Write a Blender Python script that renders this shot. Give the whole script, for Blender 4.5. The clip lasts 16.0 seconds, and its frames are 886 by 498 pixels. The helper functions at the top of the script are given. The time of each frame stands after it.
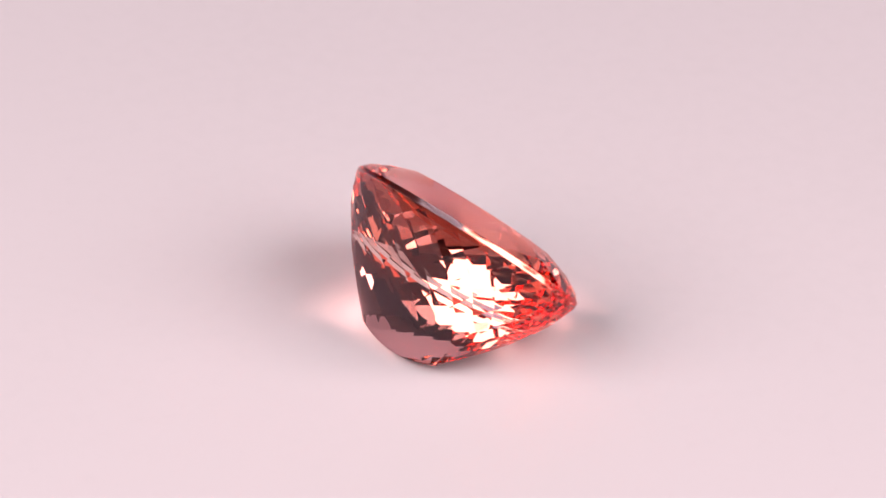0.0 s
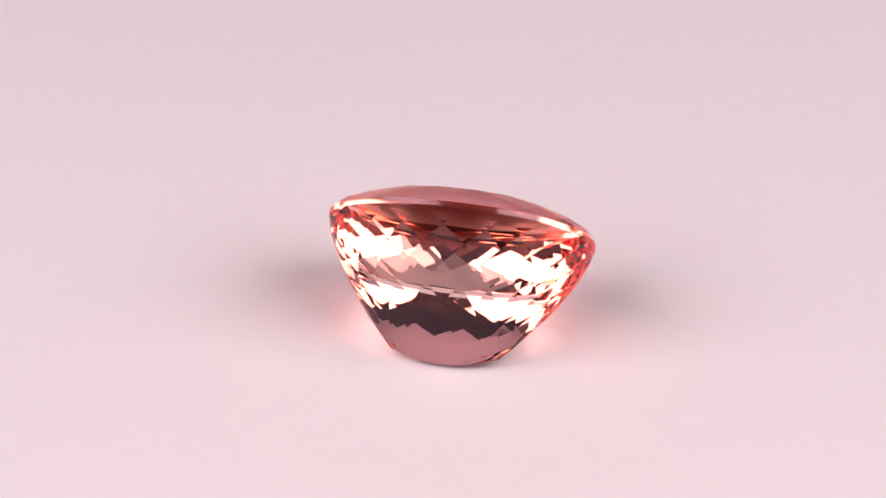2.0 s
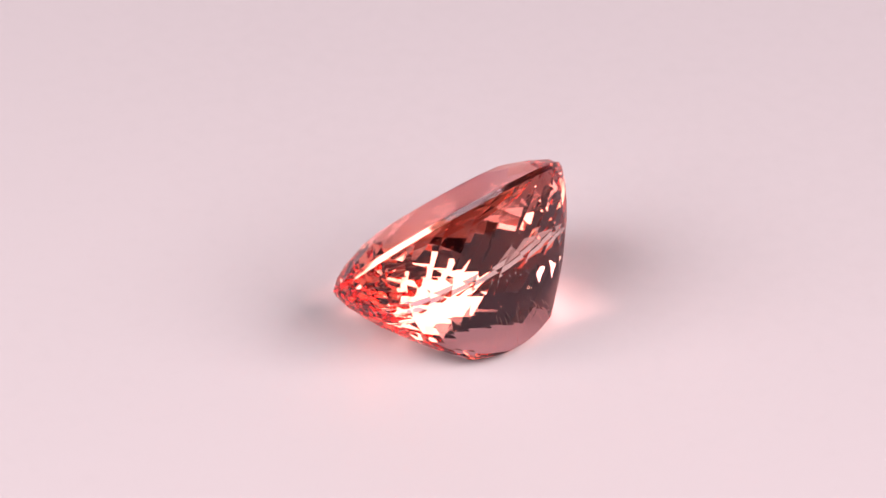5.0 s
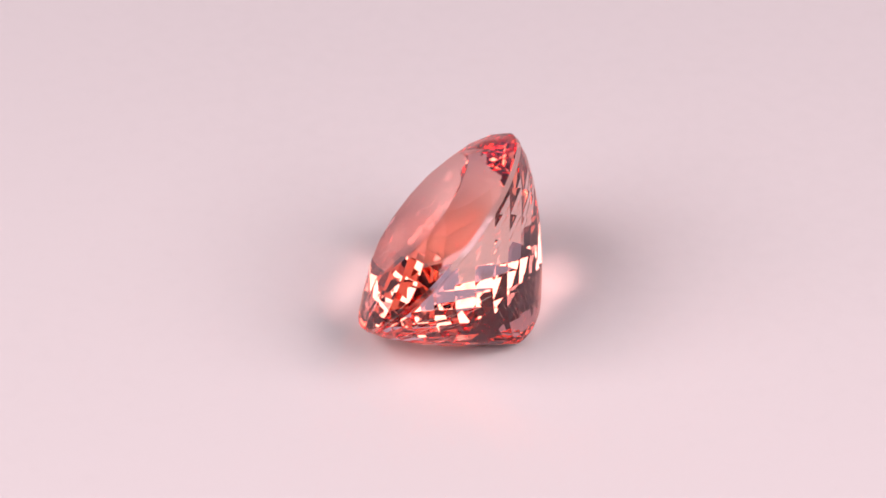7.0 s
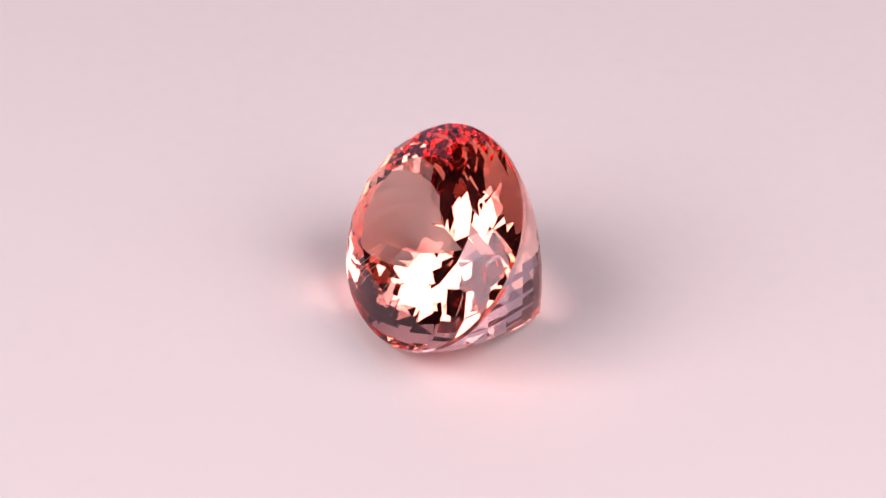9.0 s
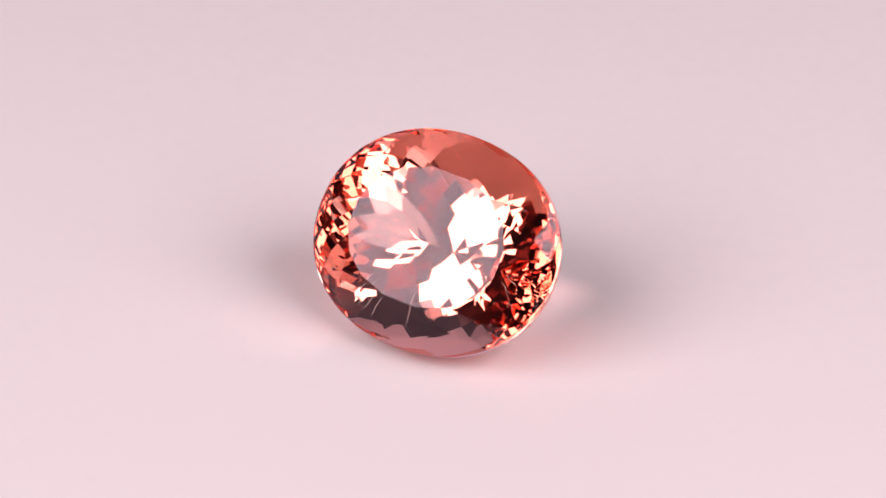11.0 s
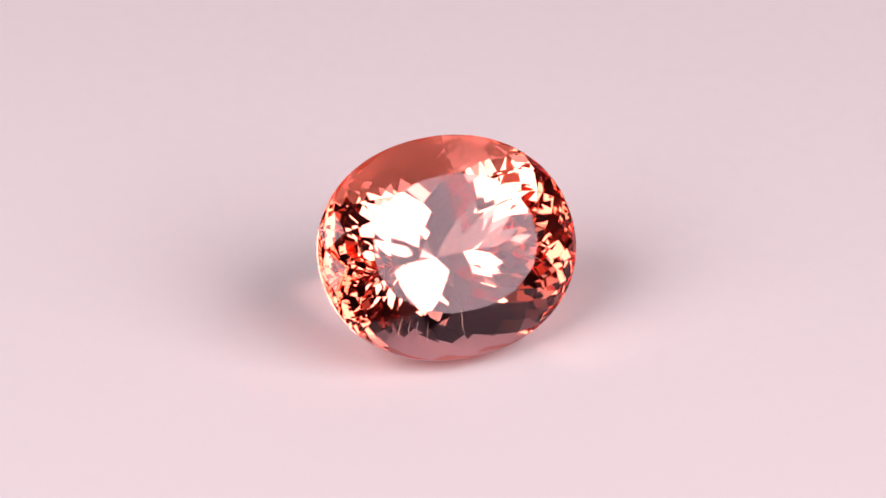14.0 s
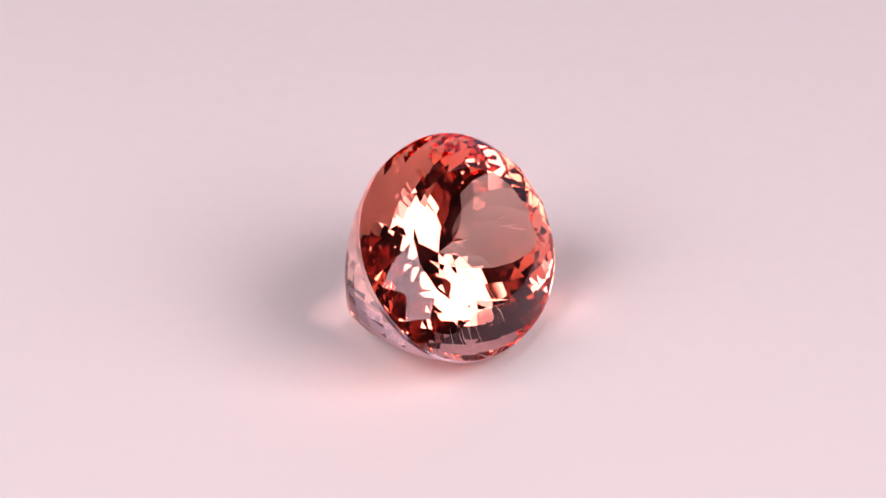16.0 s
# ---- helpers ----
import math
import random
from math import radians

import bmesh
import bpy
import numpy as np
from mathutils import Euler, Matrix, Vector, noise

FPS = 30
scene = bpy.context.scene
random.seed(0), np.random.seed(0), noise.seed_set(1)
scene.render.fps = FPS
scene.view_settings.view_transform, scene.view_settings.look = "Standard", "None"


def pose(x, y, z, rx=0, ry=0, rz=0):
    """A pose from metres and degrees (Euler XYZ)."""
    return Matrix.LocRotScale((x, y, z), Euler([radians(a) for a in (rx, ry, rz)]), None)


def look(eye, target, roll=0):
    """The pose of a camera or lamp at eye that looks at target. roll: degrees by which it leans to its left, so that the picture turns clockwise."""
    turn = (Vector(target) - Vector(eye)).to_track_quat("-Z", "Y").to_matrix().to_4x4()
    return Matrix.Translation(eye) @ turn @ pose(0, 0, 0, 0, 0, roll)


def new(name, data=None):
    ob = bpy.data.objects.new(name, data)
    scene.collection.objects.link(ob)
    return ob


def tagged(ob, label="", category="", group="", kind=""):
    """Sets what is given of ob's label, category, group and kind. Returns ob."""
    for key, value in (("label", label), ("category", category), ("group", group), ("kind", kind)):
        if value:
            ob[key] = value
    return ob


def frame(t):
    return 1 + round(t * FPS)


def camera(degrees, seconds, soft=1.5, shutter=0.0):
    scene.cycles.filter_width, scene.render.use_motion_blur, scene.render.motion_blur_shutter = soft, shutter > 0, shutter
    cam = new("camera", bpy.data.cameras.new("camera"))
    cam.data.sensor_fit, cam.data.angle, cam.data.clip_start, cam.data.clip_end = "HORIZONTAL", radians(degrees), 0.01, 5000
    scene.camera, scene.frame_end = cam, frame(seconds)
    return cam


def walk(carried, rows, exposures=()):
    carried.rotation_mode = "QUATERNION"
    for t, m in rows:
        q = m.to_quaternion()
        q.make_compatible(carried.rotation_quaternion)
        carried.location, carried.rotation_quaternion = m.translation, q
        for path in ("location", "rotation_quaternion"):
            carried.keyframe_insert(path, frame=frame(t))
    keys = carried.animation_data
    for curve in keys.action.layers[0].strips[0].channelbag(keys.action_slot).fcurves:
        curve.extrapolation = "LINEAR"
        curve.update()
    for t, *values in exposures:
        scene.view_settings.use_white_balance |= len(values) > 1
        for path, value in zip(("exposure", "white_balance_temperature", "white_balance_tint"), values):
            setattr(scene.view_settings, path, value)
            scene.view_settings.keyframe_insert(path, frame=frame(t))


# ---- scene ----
# A still macro camera with a shallow focus, looking down at the stone that turns on a white sheet.
TILT, REACH, AIM = radians(34.835), 0.2177, Vector((-0.000428, 0.0, 0.004714))
cam = camera(13.0, 16.0, soft=1.5)
cam.data.dof.use_dof, cam.data.dof.focus_distance, cam.data.dof.aperture_fstop = True, 0.2155, 125.0
EYE = AIM - REACH * Vector((0, math.cos(TILT), -math.sin(TILT)))
walk(cam, [(0.0, look(EYE, AIM)), (16.0, look(EYE, AIM))])

# ---- light ----
world = bpy.data.worlds.new("world")
scene.world = world
world.use_nodes = True
world.node_tree.nodes["Background"].inputs["Color"].default_value = (0.9, 0.86, 0.88, 1)
world.node_tree.nodes["Background"].inputs["Strength"].default_value = 0.02
scene.view_settings.exposure = 0.0
scene.cycles.max_bounces = 24
scene.cycles.transmission_bounces = 24
scene.cycles.glossy_bounces = 16
scene.cycles.caustics_refractive, scene.cycles.caustics_reflective = True, True
scene.cycles.blur_glossy, scene.cycles.sample_clamp_indirect = 0.0, 0.0
SOFTBOXES = (("key", (-0.206, -0.119, 0.212), 0.265, 0.215), ("fill", (0.206, -0.119, 0.212), 0.265, 0.215))
WATTS = 1.185


def lamp(place, wide, high):
    data = bpy.data.lights.new("softbox_light", "AREA")
    data.shape, data.size, data.size_y = "RECTANGLE", wide, high
    data.energy, data.color = WATTS, (1.0, 0.92, 0.955)
    ob = new("softbox_light", data)
    ob.matrix_world = look(place, (0, 0, 0.004))
    return ob


for _, place, wide, high in SOFTBOXES:
    lamp(place, wide, high)


# ---- materials ----
def material(name):
    m = bpy.data.materials.new(name)
    m.use_nodes = True
    return m, m.node_tree, m.node_tree.nodes["Principled BSDF"]


def matte(name, colour, rough=0.8, vary=0.03, grain=900.0, bump=0.02, size=0.0002):
    """A plain surface with faint mottling at two scales and a fine grain."""
    m, tree, bsdf = material(name)
    coords = tree.nodes.new("ShaderNodeTexCoord")
    fine, broad = tree.nodes.new("ShaderNodeTexNoise"), tree.nodes.new("ShaderNodeTexNoise")
    fine.inputs["Scale"].default_value, fine.inputs["Detail"].default_value = grain, 4
    broad.inputs["Scale"].default_value, broad.inputs["Detail"].default_value = 14.0, 2
    both = tree.nodes.new("ShaderNodeMath")
    both.operation = "ADD"
    ramp = tree.nodes.new("ShaderNodeValToRGB")
    ramp.color_ramp.elements[0].position, ramp.color_ramp.elements[1].position = 0.6, 1.4
    ramp.color_ramp.elements[0].color = (*[c * (1 - vary) for c in colour], 1)
    ramp.color_ramp.elements[1].color = (*[min(1, c * (1 + vary)) for c in colour], 1)
    relief = tree.nodes.new("ShaderNodeBump")
    relief.inputs["Strength"].default_value, relief.inputs["Distance"].default_value = bump, size
    for node in (fine, broad):
        tree.links.new(coords.outputs["Object"], node.inputs["Vector"])
    tree.links.new(fine.outputs["Fac"], both.inputs[0])
    tree.links.new(broad.outputs["Fac"], both.inputs[1])
    tree.links.new(both.outputs[0], ramp.inputs["Fac"])
    tree.links.new(ramp.outputs["Color"], bsdf.inputs["Base Color"])
    tree.links.new(fine.outputs["Fac"], relief.inputs["Height"])
    tree.links.new(relief.outputs["Normal"], bsdf.inputs["Normal"])
    bsdf.inputs["Roughness"].default_value = rough
    return m


def gem_glass(name, colour, inner, rough=0.0):
    """Coloured crystal: light that passes takes on colour, light that is thrown back inside, on a longer way, takes on inner."""
    m, tree, bsdf = material(name)
    tree.nodes.remove(bsdf)
    bend, gloss = tree.nodes.new("ShaderNodeBsdfRefraction"), tree.nodes.new("ShaderNodeBsdfAnisotropic")
    edge, mix = tree.nodes.new("ShaderNodeFresnel"), tree.nodes.new("ShaderNodeMixShader")
    bend.inputs["Color"].default_value = (*colour, 1)
    bend.inputs["IOR"].default_value = edge.inputs["IOR"].default_value = 1.59
    bend.inputs["Roughness"].default_value = gloss.inputs["Roughness"].default_value = rough
    whole, tint = tree.nodes.new("ShaderNodeMapRange"), tree.nodes.new("ShaderNodeMix")     # partial mirror images get a painted-in rose tint, total ones take the body colour
    whole.inputs["From Min"].default_value, whole.inputs["From Max"].default_value = 0.15, 0.8
    tint.data_type = "RGBA"
    tint.inputs[6].default_value, tint.inputs[7].default_value = (0.95, 0.70, 0.76, 1), (*inner, 1)
    tree.links.new(edge.outputs[0], whole.inputs["Value"])
    tree.links.new(whole.outputs[0], tint.inputs[0])
    tree.links.new(tint.outputs[2], gloss.inputs["Color"])
    tree.links.new(edge.outputs[0], mix.inputs["Fac"])
    tree.links.new(bend.outputs[0], mix.inputs[1])
    tree.links.new(gloss.outputs[0], mix.inputs[2])
    tree.links.new(mix.outputs[0], tree.nodes["Material Output"].inputs["Surface"])
    return m


PAPER = matte("white_sheet", (0.610, 0.522, 0.530), 0.75, 0.012)
BOARD = matte("blue_grey_reflector", (0.68, 0.72, 0.97), 0.8, 0.02, 300.0)
WALL = matte("unseen_mauve_wall", (0.105, 0.075, 0.125), 0.9, 0.1, 60.0)
CASE = matte("black_softbox_cloth", (0.02, 0.02, 0.02), 0.9, 0.1)
STONE = gem_glass("peach_pink_crystal", (1.0, 0.80, 0.75), (1.0, 0.648, 0.57))
BRUTED = gem_glass("frosted_girdle", (1.0, 0.88, 0.85), (1.0, 0.78, 0.72), 0.12)
SCRATCH = matte("pale_inclusion", (0.85, 0.75, 0.72), 0.5, 0.02)


# ---- helpers ----
def part(name, bm, mat, parent=None, label="", smooth=False):
    mesh = bpy.data.meshes.new(name)
    bm.normal_update()
    bm.to_mesh(mesh)
    bm.free()
    mesh.materials.append(mat)
    for face in mesh.polygons:
        face.use_smooth = smooth
    ob = new(name, mesh)
    if parent:
        ob.parent = parent
    return tagged(ob, label)


def slab(x0, x1, y0, y1, z0, z1):
    bm = bmesh.new()
    bmesh.ops.create_cube(bm, size=1)
    for v in bm.verts:
        v.co = ((x0 + x1) / 2 + v.co.x * (x1 - x0), (y0 + y1) / 2 + v.co.y * (y1 - y0), (z0 + z1) / 2 + v.co.z * (z1 - z0))
    return bm


# ---- the place ----
def sweep():
    """A white sheet that lies flat under the stone."""
    bm = bmesh.new()
    line = [(-0.34, 0.0), (-0.05, 0.0), (0.05, 0.0), (0.365, 0.0)]
    under = [(y, z - 0.012) for y, z in line]
    loops = [[bm.verts.new((x, y, z)) for y, z in line + under[::-1]] for x in (-0.45, 0.45)]
    n = len(loops[0])
    for i in range(n):
        bm.faces.new((loops[0][i], loops[0][(i + 1) % n], loops[1][(i + 1) % n], loops[1][i]))
    bm.faces.new(loops[0])
    bm.faces.new(loops[1][::-1])
    bmesh.ops.recalc_face_normals(bm, faces=bm.faces[:])
    ob = part("ground", bm, PAPER)
    return tagged(ob, "smooth white sheet with a pinkish cast under the stone", "backdrop", kind="structure")


sweep()
# Added reflector, out of view: its blue-grey puts mauve light into the lower facets.
tagged(part("backdrop", slab(-0.45, 0.45, 0.366, 0.371, -0.0126, 0.28), BOARD), "pale blue-grey board added out of view behind the stone as a reflector", "backdrop", kind="structure")
# Unseen enclosure, added close and mauve so its bounce lifts dark facets towards purple.
ROOM = (-0.8, 0.8, -0.8, 0.8, -0.75, 0.8)
x0, x1, y0, y1, z0, z1 = ROOM
for name, box in (("floor", (x0, x1, y0, y1, z0 - 0.1, z0)), ("ceiling", (x0, x1, y0, y1, z1, z1 + 0.1)),
                  ("wall_north", (x0 - 0.1, x1 + 0.1, y1, y1 + 0.1, z0, z1)), ("wall_south", (x0 - 0.1, x1 + 0.1, y0 - 0.1, y0, z0, z1)),
                  ("wall_west", (x0 - 0.1, x0, y0, y1, z0, z1)), ("wall_east", (x1, x1 + 0.1, y0, y1, z0, z1))):
    tagged(part(name, slab(*box), WALL), "plain dim mauve-grey surface, unseen, added to tint the stone's dark facets", "room", kind="structure")

# the table that carries the sheet
table = tagged(new("studio_table"), "plain dark table under the white sheet", "table")
part("tabletop", slab(-0.5, 0.5, -0.36, 0.46, -0.043, -0.0126), CASE, table)
for sx in (-0.46, 0.46):
    for sy in (-0.32, 0.42):
        part("leg", slab(sx - 0.02, sx + 0.02, sy - 0.02, sy + 0.02, -0.75, -0.043), CASE, table)


def softbox(place, wide, high):
    thing = tagged(new("softbox"), "black square softbox lamp aimed at the stone", "lamp", group="softboxes")
    thing.matrix_world = look(place, (0, 0, 0.004))
    bm = bmesh.new()
    front = [bm.verts.new((sx * (wide / 2 + 0.004), sy * (high / 2 + 0.004), 0.006)) for sx, sy in ((-1, -1), (1, -1), (1, 1), (-1, 1))]
    back = [bm.verts.new((sx * 0.02, sy * 0.02, 0.07)) for sx, sy in ((-1, -1), (1, -1), (1, 1), (-1, 1))]
    for i in range(4):
        bm.faces.new((front[i], front[(i + 1) % 4], back[(i + 1) % 4], back[i]))
    bm.faces.new(front[::-1])
    bm.faces.new(back)
    part("housing", bm, CASE, thing)
    upright = thing.matrix_world.inverted()                # the stand is plumb, so its parts are laid out in the room
    hold = thing.matrix_world @ Vector((0, 0, 0.14))

    def rod(name, a, b, r, n=16):
        bm = bmesh.new()
        a, b = Vector(a), Vector(b)
        turn = (b - a).to_track_quat("Z", "Y").to_matrix().to_4x4()
        bmesh.ops.create_cone(bm, cap_ends=True, segments=n, radius1=r, radius2=r, depth=(b - a).length, matrix=upright @ Matrix.Translation((a + b) / 2) @ turn)
        part(name, bm, CASE, thing)

    rod("arm", thing.matrix_world @ Vector((0, 0, 0.068)), hold, 0.006)
    rod("pole", hold + Vector((0, 0, 0.008)), (hold.x, hold.y, 0.006), 0.008)
    rod("base", (hold.x, hold.y, 0.006), (hold.x, hold.y, 0.0), 0.05, 32)
    return thing


for _, place, wide, high in SOFTBOXES:
    softbox(place, wide, high)

# ---- the stone ----
LONG, SHORT = 7.54, 6.27          # half length and half width in millimetres
FACET_ROWS, FACET_COUNT = (0.115, 0.235, 0.36, 0.49, 0.62, 0.75, 0.88), 22
CROWN_ROWS, CROWN_COUNT = (0.28, 0.62, 1.0), 16
KEEL, DEEP, BOW = 3.06, 7.67, 0.63
RNG = random.Random(7)
LEAN, ROLL, OFF_X, OFF_Y, START, SPEED = 48.21, -1.71, 0.474, 0.776, -48.73, 17.803


def pavilion_ring(s):
    """Depth, half length, half width, squareness, end lift and sideways drift of the pavilion, from the girdle (s = 0) to the keel (1)."""
    return -0.17 - (DEEP - 0.17) * s, LONG - (LONG - KEEL) * s ** 1.351, SHORT * (1 - s ** 1.29) ** 0.96, 2.12 + 0.08 * s, BOW * s ** 2.3, 0.064 * s * s


def crown_ring(s):
    return 0.15 + 1.39 * s ** 0.92, LONG - 2.72 * s ** 1.77, SHORT - 2.38 * s, 2.12, 0.0, 0.0


def hull_point(ring, s, a):
    """A point of the smooth body: s runs along the rings from 0 to 1."""
    w, p, q, n, lift, drift = ring(s)
    c, d = math.cos(a), math.sin(a)
    x, y = math.copysign(abs(c) ** (2 / n), c), math.copysign(abs(d) ** (2 / n), d)
    return Vector((p * x, q * y + drift, w + lift * x * x))


def spread(a):
    """Azimuth of a facet: wider ones on the long flanks, narrower ones at the ends."""
    return a - 0.02 * math.sin(2 * a)


def flat_facets(ob):
    """Each facet shines as one polished plane."""
    mesh = ob.data
    normals = [None] * len(mesh.loops)
    for face in mesh.polygons:
        face.use_smooth = True
        for k in face.loop_indices:
            normals[k] = face.normal.copy()
    mesh.normals_split_custom_set(normals)


def gemstone():
    """An oval cut: low crown, thin girdle and a pavilion of staggered rows of lozenge facets down to a long bowed keel."""
    count, fine = FACET_COUNT, 8
    total = count * fine
    crown, girdle, pavilion, table = bmesh.new(), bmesh.new(), bmesh.new(), bmesh.new()

    def worked(ring, s, i):
        """A facet corner, a hair off its ideal place as in any hand-cut stone."""
        at = hull_point(ring, s, spread(i) + RNG.uniform(-0.008, 0.008))
        return at + at.normalized() * RNG.uniform(-0.007, 0.007)

    def rim_point(ring, s, k):
        return hull_point(ring, s, spread(math.tau * k / (count * fine)))

    edge = [crown.verts.new(rim_point(crown_ring, 0, i)) for i in range(total)]
    broad, wide = CROWN_COUNT, total // CROWN_COUNT
    tiers = [[edge[i * wide] for i in range(broad)]]
    for r, s in enumerate(CROWN_ROWS, 1):
        tiers.append([crown.verts.new(worked(crown_ring, s, math.tau * (i + 0.5 * (r % 2)) / broad) if s < 1 else hull_point(crown_ring, s, spread(math.tau * (i + 0.5 * (r % 2)) / broad))) for i in range(broad)])
    for i in range(broad):                                  # upper girdle facets
        crown.faces.new([tiers[1][i]] + [edge[(i * wide + k) % total] for k in range(wide + 1)])
    for r in range(1, len(tiers) - 1):
        for i in range(broad):
            j = (i + 1) % broad if r % 2 else i - 1
            crown.faces.new((tiers[r][i], tiers[r + 1][j], tiers[r][j], tiers[r - 1][j]))
    final = len(tiers) - 1
    for i in range(broad):                                  # star facets round the table
        j = (i + 1) % broad
        crown.faces.new((tiers[final][i], tiers[final][j], tiers[final - 1][j if final % 2 else i]))
    table.faces.new([table.verts.new(v.co) for v in tiers[final]])
    up = [girdle.verts.new(rim_point(crown_ring, 0, i)) for i in range(total)]
    down = [girdle.verts.new(rim_point(pavilion_ring, 0, i)) for i in range(total)]
    for i in range(total):
        girdle.faces.new((down[i - 1], down[i], up[i], up[i - 1]))

    rim = [pavilion.verts.new(rim_point(pavilion_ring, 0, i)) for i in range(total)]
    rows = [[rim[i * fine] for i in range(count)]]
    for r, s in enumerate(FACET_ROWS, 1):
        rows.append([pavilion.verts.new(worked(pavilion_ring, s, math.tau * (i + 0.5 * (r % 2)) / count)) for i in range(count)])
    r = len(rows)                                           # both flanks meet in the keel
    rows.append([pavilion.verts.new(hull_point(pavilion_ring, 1.0, spread(math.tau * (i + 0.5 * (r % 2)) / count))) for i in range(count)])
    for i in range(count):                                  # triangles along the girdle
        arc = [rim[(i * fine + k) % total] for k in range(fine + 1)]
        pavilion.faces.new([rows[1][i]] + arc[::-1])
    for r in range(1, len(rows) - 1):
        for i in range(count):
            j = (i + 1) % count if r % 2 else i - 1
            if r % 2:                                       # neighbours of row r at i and i + 1 with one vertex above and below between them
                quad = (rows[r][i], rows[r + 1][j], rows[r][j], rows[r - 1][j])
            else:
                quad = (rows[r][j], rows[r + 1][j], rows[r][i], rows[r - 1][j])
            pavilion.faces.new(quad)
    last, odd = len(rows) - 1, (len(rows) - 1) % 2
    for i in range(count):                                  # half lozenges that end on the keel
        j = (i + 1) % count
        pavilion.faces.new((rows[last][i], rows[last][j], rows[last - 1][j if odd else i]))
    bmesh.ops.remove_doubles(pavilion, verts=pavilion.verts[:], dist=1e-4)
    bmesh.ops.dissolve_degenerate(pavilion, dist=1e-4, edges=pavilion.edges[:])
    pavilion.normal_update()
    for f in pavilion.faces:
        mid = f.calc_center_median()
        if f.normal.dot(mid - Vector((0, 0, -1.5))) < 0:
            f.normal_flip()
    for bm in (crown, girdle, table):
        bm.normal_update()
        for f in bm.faces:
            if f.normal.dot(f.calc_center_median() - Vector((0, 0, -1.5))) < 0:
                f.normal_flip()
    lowest = min((GEM_TURN @ v.co).z for v in pavilion.verts)
    thing = tagged(new("gemstone"), "peach pink oval faceted gemstone tilted on its pavilion", "gemstone")
    for bm in (crown, girdle, pavilion, table):
        bmesh.ops.scale(bm, vec=(0.001,) * 3, verts=bm.verts[:])
    flat_facets(part("crown", crown, STONE, thing, "low crown of broad shallow facets"))
    part("girdle", girdle, BRUTED, thing, "thin polished girdle band", smooth=True)
    flat_facets(part("pavilion", pavilion, STONE, thing, "deep pavilion of lozenge facets"))
    part("table_facet", table, STONE, thing, "large flat oval table facet")
    return thing, lowest * 0.001


def needles(thing):
    """Fine pale needles and a healed crack that lie inside the stone."""
    spots = [((0.1, 2.6, -1.2), (0.05, 4.6, -1.0), 9), ((2.3, 3.2, -1.4), (2.9, 4.5, -1.2), 4), ((2.7, 3.0, -1.6), (3.2, 4.3, -1.3), 4),
             ((1.9, 3.4, -1.2), (2.2, 4.7, -1.1), 4), ((3.1, 2.8, -1.8), (3.7, 3.9, -1.6), 4), ((0.2, 1.2, -2.6), (0.0, 2.4, -2.0), 6),
             ((-3.6, 0.6, -2.2), (-4.9, 1.3, -1.4), 7), ((-3.9, 0.2, -2.0), (-5.0, 0.7, -1.5), 6), ((-4.2, 1.0, -1.8), (-5.2, 1.8, -1.2), 5)]
    for a, b, n in spots:
        bm = bmesh.new()
        a, b = Vector(a), Vector(b)
        side = (b - a).orthogonal().normalized()
        other = (b - a).normalized().cross(side)
        rings = []
        for i in range(n + 1):
            at = a.lerp(b, i / n) + side * RNG.uniform(-0.05, 0.05) + other * RNG.uniform(-0.05, 0.05)
            r = 0.018 * math.sin(math.pi * (i + 0.4) / (n + 0.8))
            rings.append([bm.verts.new((at + (side * math.cos(c) + other * math.sin(c)) * r) * 0.001) for c in (0, math.tau / 3, 2 * math.tau / 3)])
        for lo, hi in zip(rings, rings[1:]):
            for k in range(3):
                bm.faces.new((lo[k], lo[(k + 1) % 3], hi[(k + 1) % 3], hi[k]))
        bm.faces.new(rings[0][::-1])
        bm.faces.new(rings[-1])
        part("inclusion", bm, SCRATCH, thing, "fine pale needle inside the crystal")


GEM_TURN = Euler((radians(-LEAN), 0, 0)).to_matrix() @ Euler((0, radians(ROLL), 0)).to_matrix()
gem, GEM_LOW = gemstone()
needles(gem)
GEM_REST = Matrix.Translation((OFF_X * 0.001, OFF_Y * 0.001, -GEM_LOW)) @ GEM_TURN.to_4x4()


def motions():
    rows = [i * 0.25 for i in range(65)]
    walk(gem, [(t, Matrix.Rotation(radians(START + SPEED * t), 4, "Z") @ GEM_REST) for t in rows])


motions()
